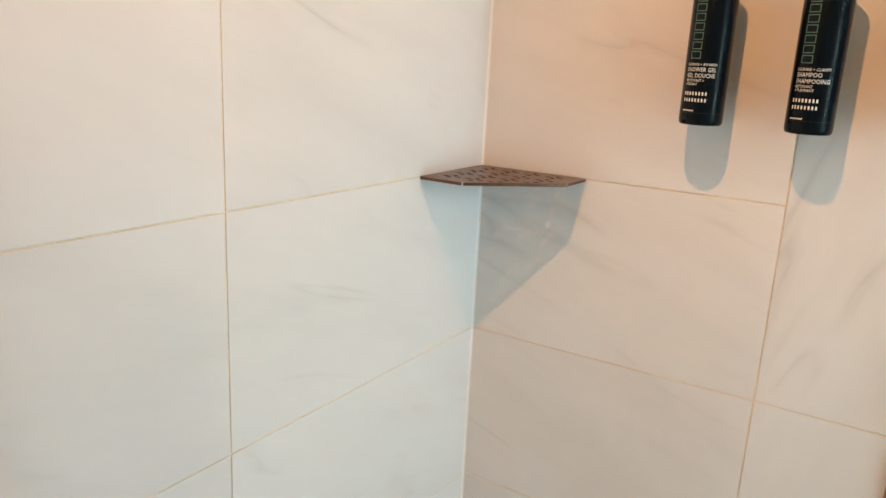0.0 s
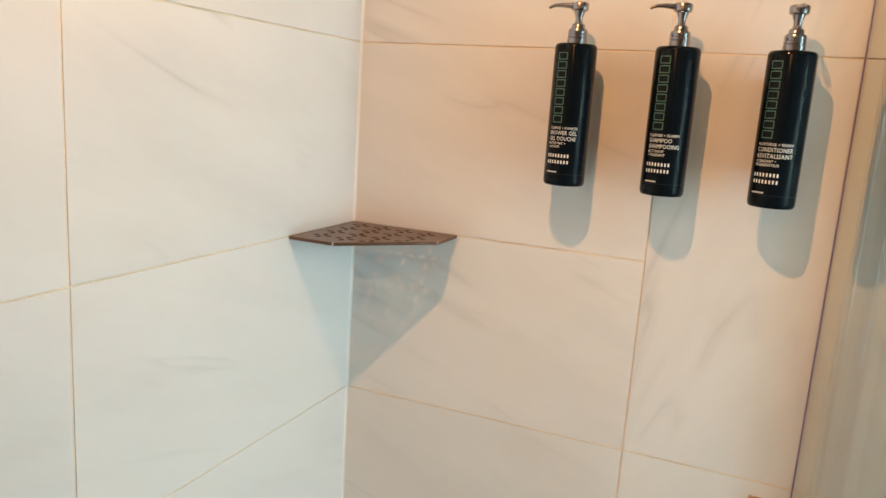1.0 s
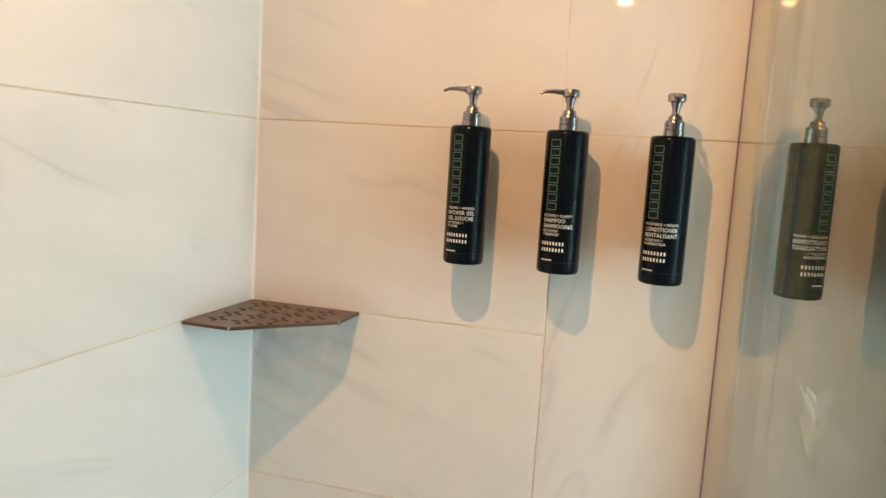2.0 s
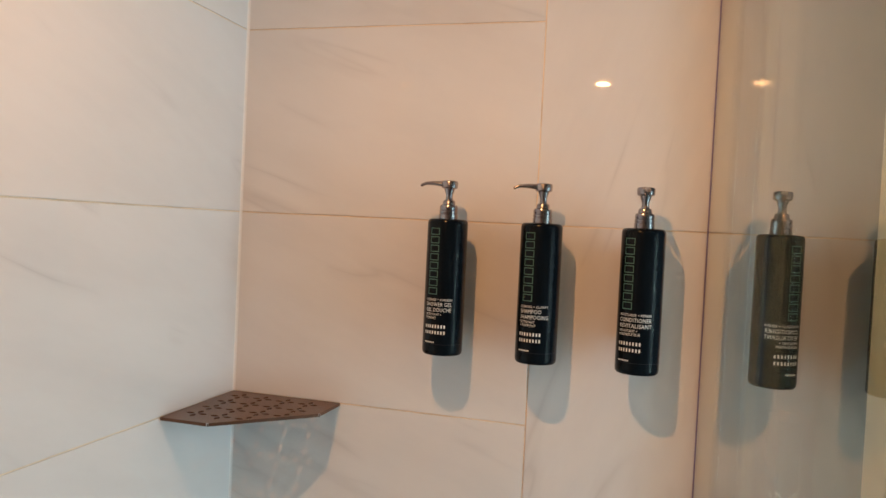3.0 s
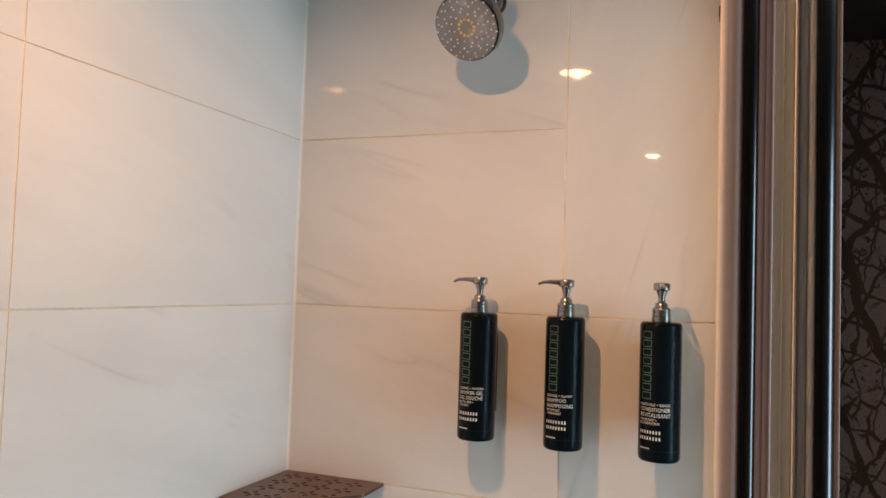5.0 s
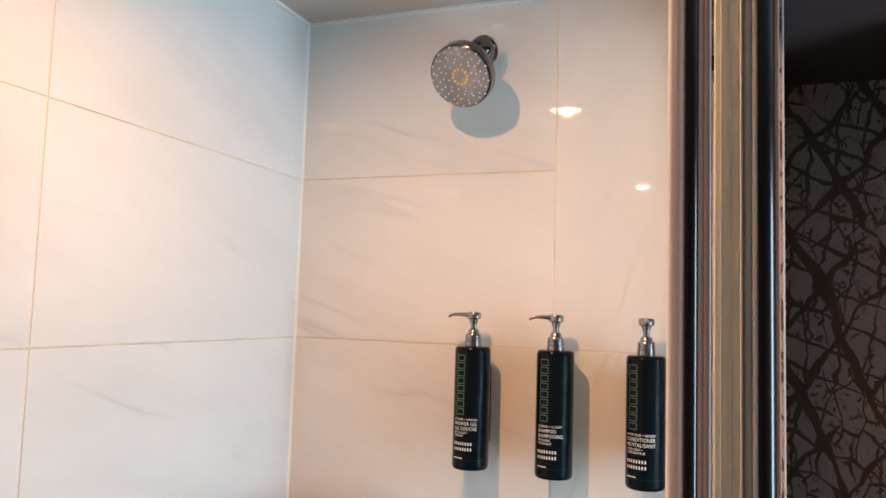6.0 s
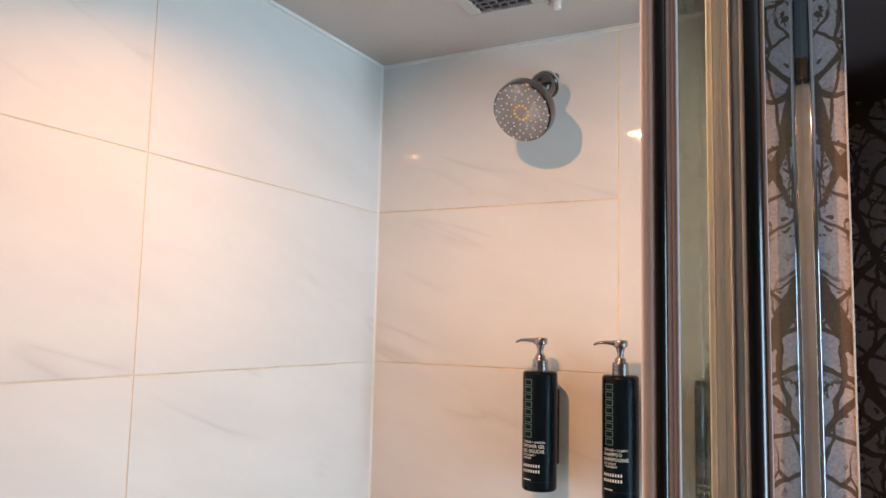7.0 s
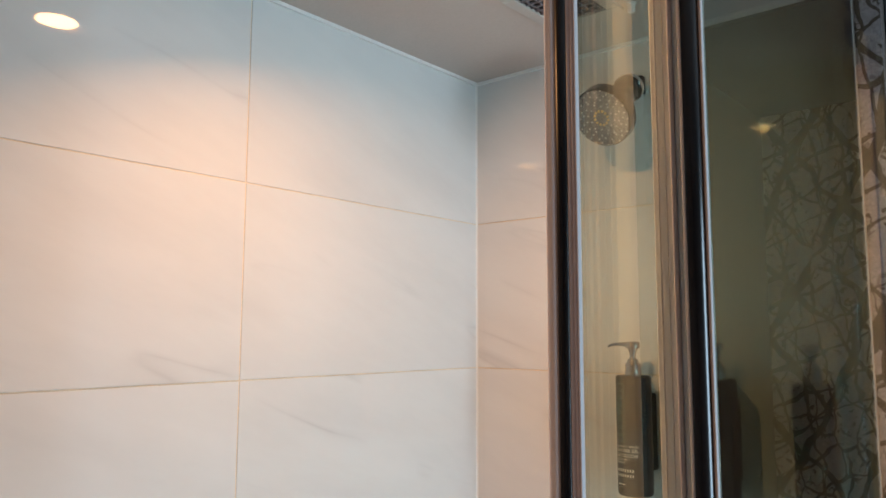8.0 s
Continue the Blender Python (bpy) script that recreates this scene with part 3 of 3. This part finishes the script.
lathe(bm, [(0.0, -0.012), (0.008, -0.012), (0.0085, -0.010), (0.0085, 0.010), (0.008, 0.012), (0.0, 0.012)], 24, Matrix.Translation((0, -0.010, 0.028)) @ Matrix.Rotation(radians(90), 4, "Y"), cap=False)
part("bar", bm, CHROME, ctl, "chrome bar", smooth=True)

def bowed(x0, x1, y0, y1, sweep=58, n=12):
    """Plan of a strip whose front curves back towards x1."""
    rad = (x1 - x0) / math.sin(radians(sweep))
    arc = [(x0 + rad * math.sin(radians(sweep * i / n)), y0 + rad * (1 - math.cos(radians(sweep * i / n)))) for i in range(n + 1)]
    return arc + [(x1, y1), (x0, y1)]


# ---------------------------------------------------------------- sliding glass doors, both pushed back against the wall
Z0, Z1 = 0.04, CZ - 0.012
inner = thing("sliding_glass_door", (GI, 0.29, Z0), "clear glass sliding door with a rounded chrome edge, pushed open", "glass door", "sliding shower doors")
HT = Z1 - Z0
p = part("pane", slab((-0.003, 0.022, 0.01), (0.003, 0.892, HT - 0.02), 0.0006, 1), GLASS, inner, "clear greenish glass")
p.visible_shadow = False
post = part("edge_profile", extrude_outline(rounded(-0.0024, 0.0105, 0.0054, 0.030, 0.0036, 10), 0.0, HT), PALE, inner, "pale satin metal edge", smooth=True)
part("seal", extrude_outline(bowed(0.0054, 0.0106, 0.0118, 0.026, 76), 0.0, HT), GLOSSBLACK, post, "glossy black seal", smooth=True)
for x0, x1, y0, mat in ((0.0106, 0.0130, 0.0150, LILAC), (0.0130, 0.0150, 0.0156, LILAC), (0.0150, 0.0158, 0.0160, PALE)):
    part("fin", extrude_outline(bowed(x0, x1, y0, 0.0195, 66), 0.0, HT), mat, post, smooth=True)
part("edge_strip", extrude_outline(rounded(-0.004, 0.8905, 0.004, 0.8955, 0.001, 2), 0.0, HT), VIOLET, inner, "thin violet strip where the glass meets the wall")

outer = thing("sliding_glass_door", (GO, 0.39, Z0), "grey glass sliding door with a black magnetic seal, pushed open", "glass door", "sliding shower doors")
p = part("pane", slab((-0.003, 0.021, 0.01), (0.003, 0.748, HT - 0.02), 0.0006, 1), GREYGLASS, outer, "grey tinted glass")
p.visible_shadow = False
jamb = part("edge_profile", extrude_outline(rounded(-0.0290, 0.012, -0.0155, 0.042, 0.001, 3), 0.0, HT), SATIN, outer, "satin aluminium edge profile", smooth=True)
for x0, y0, x1, y1, mat, nm in ((-0.0255, 0.0112, -0.0248, 0.0125, SATIN, "rib"), (-0.0205, 0.0112, -0.0198, 0.0125, SATIN, "rib"), (-0.0155, 0.0085, -0.0141, 0.040, PALE, "fin"), (-0.0141, 0.0125, -0.0092, 0.040, SATIN, "web"), (-0.0092, 0.0090, -0.0062, 0.040, PALE, "fin"),
                               (0.0026, 0.0160, 0.0038, 0.021, LILAC, "fin"), (0.0038, 0.0150, 0.0050, 0.0185, PALE, "fin")):
    part(nm, extrude_outline(rounded(x0, y0, x1, y1, min(x1 - x0, y1 - y0) * 0.4, 4), 0.0, HT), mat, jamb, smooth=True)
part("magnetic_seal", extrude_outline(bowed(-0.0062, 0.0026, 0.0085, 0.024, 76), 0.0, HT), GLOSSBLACK, jamb, "glossy black magnetic seal", smooth=True)
# upright against the papered wall
wp = part("wall_profile", extrude_outline(rounded(-0.021, 0.765, 0.019, 0.795, 0.003, 4), 0.0, HT), STEEL, outer, "satin metal wall profile", smooth=True)
for x in (-0.021, 0.012):
    part("fin", extrude_outline(rounded(x, 0.755, x + 0.007, 0.766, 0.002, 3), 0.0, HT), CHROME, wp, smooth=True)
part("clip", slab((0.0032, 0.740, 2.055 - Z0), (0.0108, 0.7655, 2.089 - Z0), 0.001), RUBBER, wp, "black plastic clip")

# overhead track with rollers between the two doors
rail = thing("door_track", (0.1225, 0.3, 2.10), "dark metal overhead track for the sliding glass doors", "track")
bm = bmesh.new()
box(bm, (-0.013, -1.0, 0.0), (0.013, 0.886, 0.006), 0.001)
box(bm, (-0.013, -1.0, 0.006), (-0.009, 0.886, 0.035), 0.001)
box(bm, (0.009, -1.0, 0.006), (0.013, 0.886, 0.035), 0.001)
box(bm, (-0.013, -1.0, 0.035), (0.013, 0.886, 0.1075), 0.001)
part("rail", bm, DARKMETAL, rail)
for y in (0.10, 0.80):
    bm = bmesh.new()
    lathe(bm, [(0.0, -0.005), (0.017, -0.005), (0.019, -0.002), (0.017, 0.0), (0.019, 0.002), (0.017, 0.005), (0.0, 0.005)], 24, Matrix.Translation((-0.030, y, -0.002)) @ Matrix.Rotation(radians(90), 4, "Y"), cap=False)
    wheel = part("roller", bm, DARKMETAL, rail, "dark roller wheel", smooth=True)
    bm = bmesh.new()
    lathe(bm, [(0.0, -0.012), (0.0045, -0.012), (0.0045, 0.020), (0.0, 0.020)], 16, Matrix.Translation((-0.030, y, -0.002)) @ Matrix.Rotation(radians(90), 4, "Y"), cap=False)
    part("axle", bm, CHROME, wheel, smooth=True)
stop = part("end_stop", slab((-0.040, 0.855, -0.052), (0.002, 0.880, -0.034), 0.002), DARKMETAL, rail, "dark end stop")
part("bolt", lathe(bmesh.new(), [(0.0, -0.006), (0.006, -0.005), (0.007, 0.0), (0.006, 0.005), (0.0, 0.006)], 16, Matrix.Translation((-0.012, 0.858, -0.066)), cap=False), CHROME, stop, smooth=True)
part("hanger", slab((-0.016, 0.862, -0.075), (-0.008, 0.876, 0.001), 0.001), DARKMETAL, rail)

# ---------------------------------------------------------------- cloth hanging between the glass doors
tw = thing("hand_towel", (0.129, 0.735, 1.424), "small white cloth hanging from a grey strap between glass doors", "towel")
tw.scale = (0.62, 0.62, 0.62)
bm = bmesh.new()
random.seed(4)
nx, nz = 18, 16
grid = []
for j in range(nz + 1):
    v = j / nz
    row = []
    for i in range(nx + 1):
        u = i / nx
        half = 0.006 + 0.040 * v ** 0.8
        x = (u * 2 - 1) * half * 0.8 + 0.056 * v
        y = 0.008 * math.sin(u * 13 + v * 1.5) * (0.3 + v) - 0.004 * math.sin(u * 5)
        z = -0.055 - 0.10 * v - 0.035 * v * (0.5 - abs(u - 0.62)) * math.sin(u * 9 + 1)
        row.append(bm.verts.new((x, y, z)))
    grid.append(row)
for j in range(nz):
    for i in range(nx):
        bm.faces.new((grid[j][i], grid[j][i + 1], grid[j + 1][i + 1], grid[j + 1][i]))
bmesh.ops.solidify(bm, geom=bm.faces[:], thickness=0.002)
part("cloth", bm, CLOTH, tw, smooth=True)
part("strap", slab((-0.007, -0.006, -0.095), (0.007, -0.002, 0.045), 0.001), PLAIN, tw, "grey strap")
part("peg", slab((0.006, -0.007, 0.033), (0.0206, 0.007, 0.047), 0.002), PLAIN, tw)

# ---------------------------------------------------------------- tiles
TW, TH, JO = 0.609, 0.3010, 0.0010
MID_Z = 1.598                                # the joint behind the pumps
ROWS_Z = [FZ] + [MID_Z + TH * k for k in range(-5, 2)] + [CZ - 0.003]


def tile_mesh(w, h):
    bm = slab((-w / 2, -h / 2, -G + 0.0002), (w / 2, h / 2, 0.0))
    top = [e for e in bm.edges if all(v.co.z > -0.0001 for v in e.verts)]
    bmesh.ops.bevel(bm, geom=top, offset=0.0005, segments=2, profile=0.5, affect="EDGES")
    return mesh_of("tile", bm, TILE)


TILES = {}


def lay(parent, u0, u1, z0, z1, facing, flip, upright=False, lean=0.0):
    w, h = round(u1 - u0 - 2 * JO, 4), round(z1 - z0 - 2 * JO, 4)
    if upright:
        w, h = h, w
    if (w, h) not in TILES:
        TILES[w, h] = tile_mesh(w, h)
    ob = new("tile", TILES[w, h])
    ob.parent = parent
    u, z = (u0 + u1) / 2, (z0 + z1) / 2
    if facing == "south":
        ob.matrix_world = Matrix.Translation((u, BY, z)) @ Euler((radians(90), 0, 0)).to_matrix().to_4x4()
    else:
        ob.matrix_world = Matrix.Translation((LX, u, z)) @ Euler((radians(90), 0, radians(90))).to_matrix().to_4x4()
    if upright:
        ob.matrix_world = ob.matrix_world @ Matrix.Rotation(math.pi / 2, 4, "Z")
    if lean:
        ob.matrix_world = Matrix.Translation((u, BY, z)) @ Matrix.Rotation(lean, 4, "Z") @ Matrix.Translation((-u, -BY, -z)) @ ob.matrix_world
    if flip:
        ob.matrix_world = ob.matrix_world @ Matrix.Rotation(math.pi, 4, "Z")


for k, (z0, z1) in enumerate(zip(ROWS_Z, ROWS_Z[1:])):
    lay(wall_north, LX + 0.001, -0.145, z0, z1, "south", k % 3 == 1)
    y = BY - 0.001
    for i, w in enumerate((0.576, TW, TW, TW, 0.383)):
        lay(wall_west, y - w, y, z0, z1, "east", (k + i) % 3 == 1)
        y -= w

# upright tiles beside the glass, two courses high
up = [FZ, MID_Z - 4 * TH, MID_Z - 2 * TH, MID_Z, CZ - 0.003]
for k, (z0, z1) in enumerate(zip(up, up[1:])):
    lay(wall_north, -0.145, 0.126, z0, z1, "south", k % 2 == 1, True, -0.006 if k == 3 else 0.0)
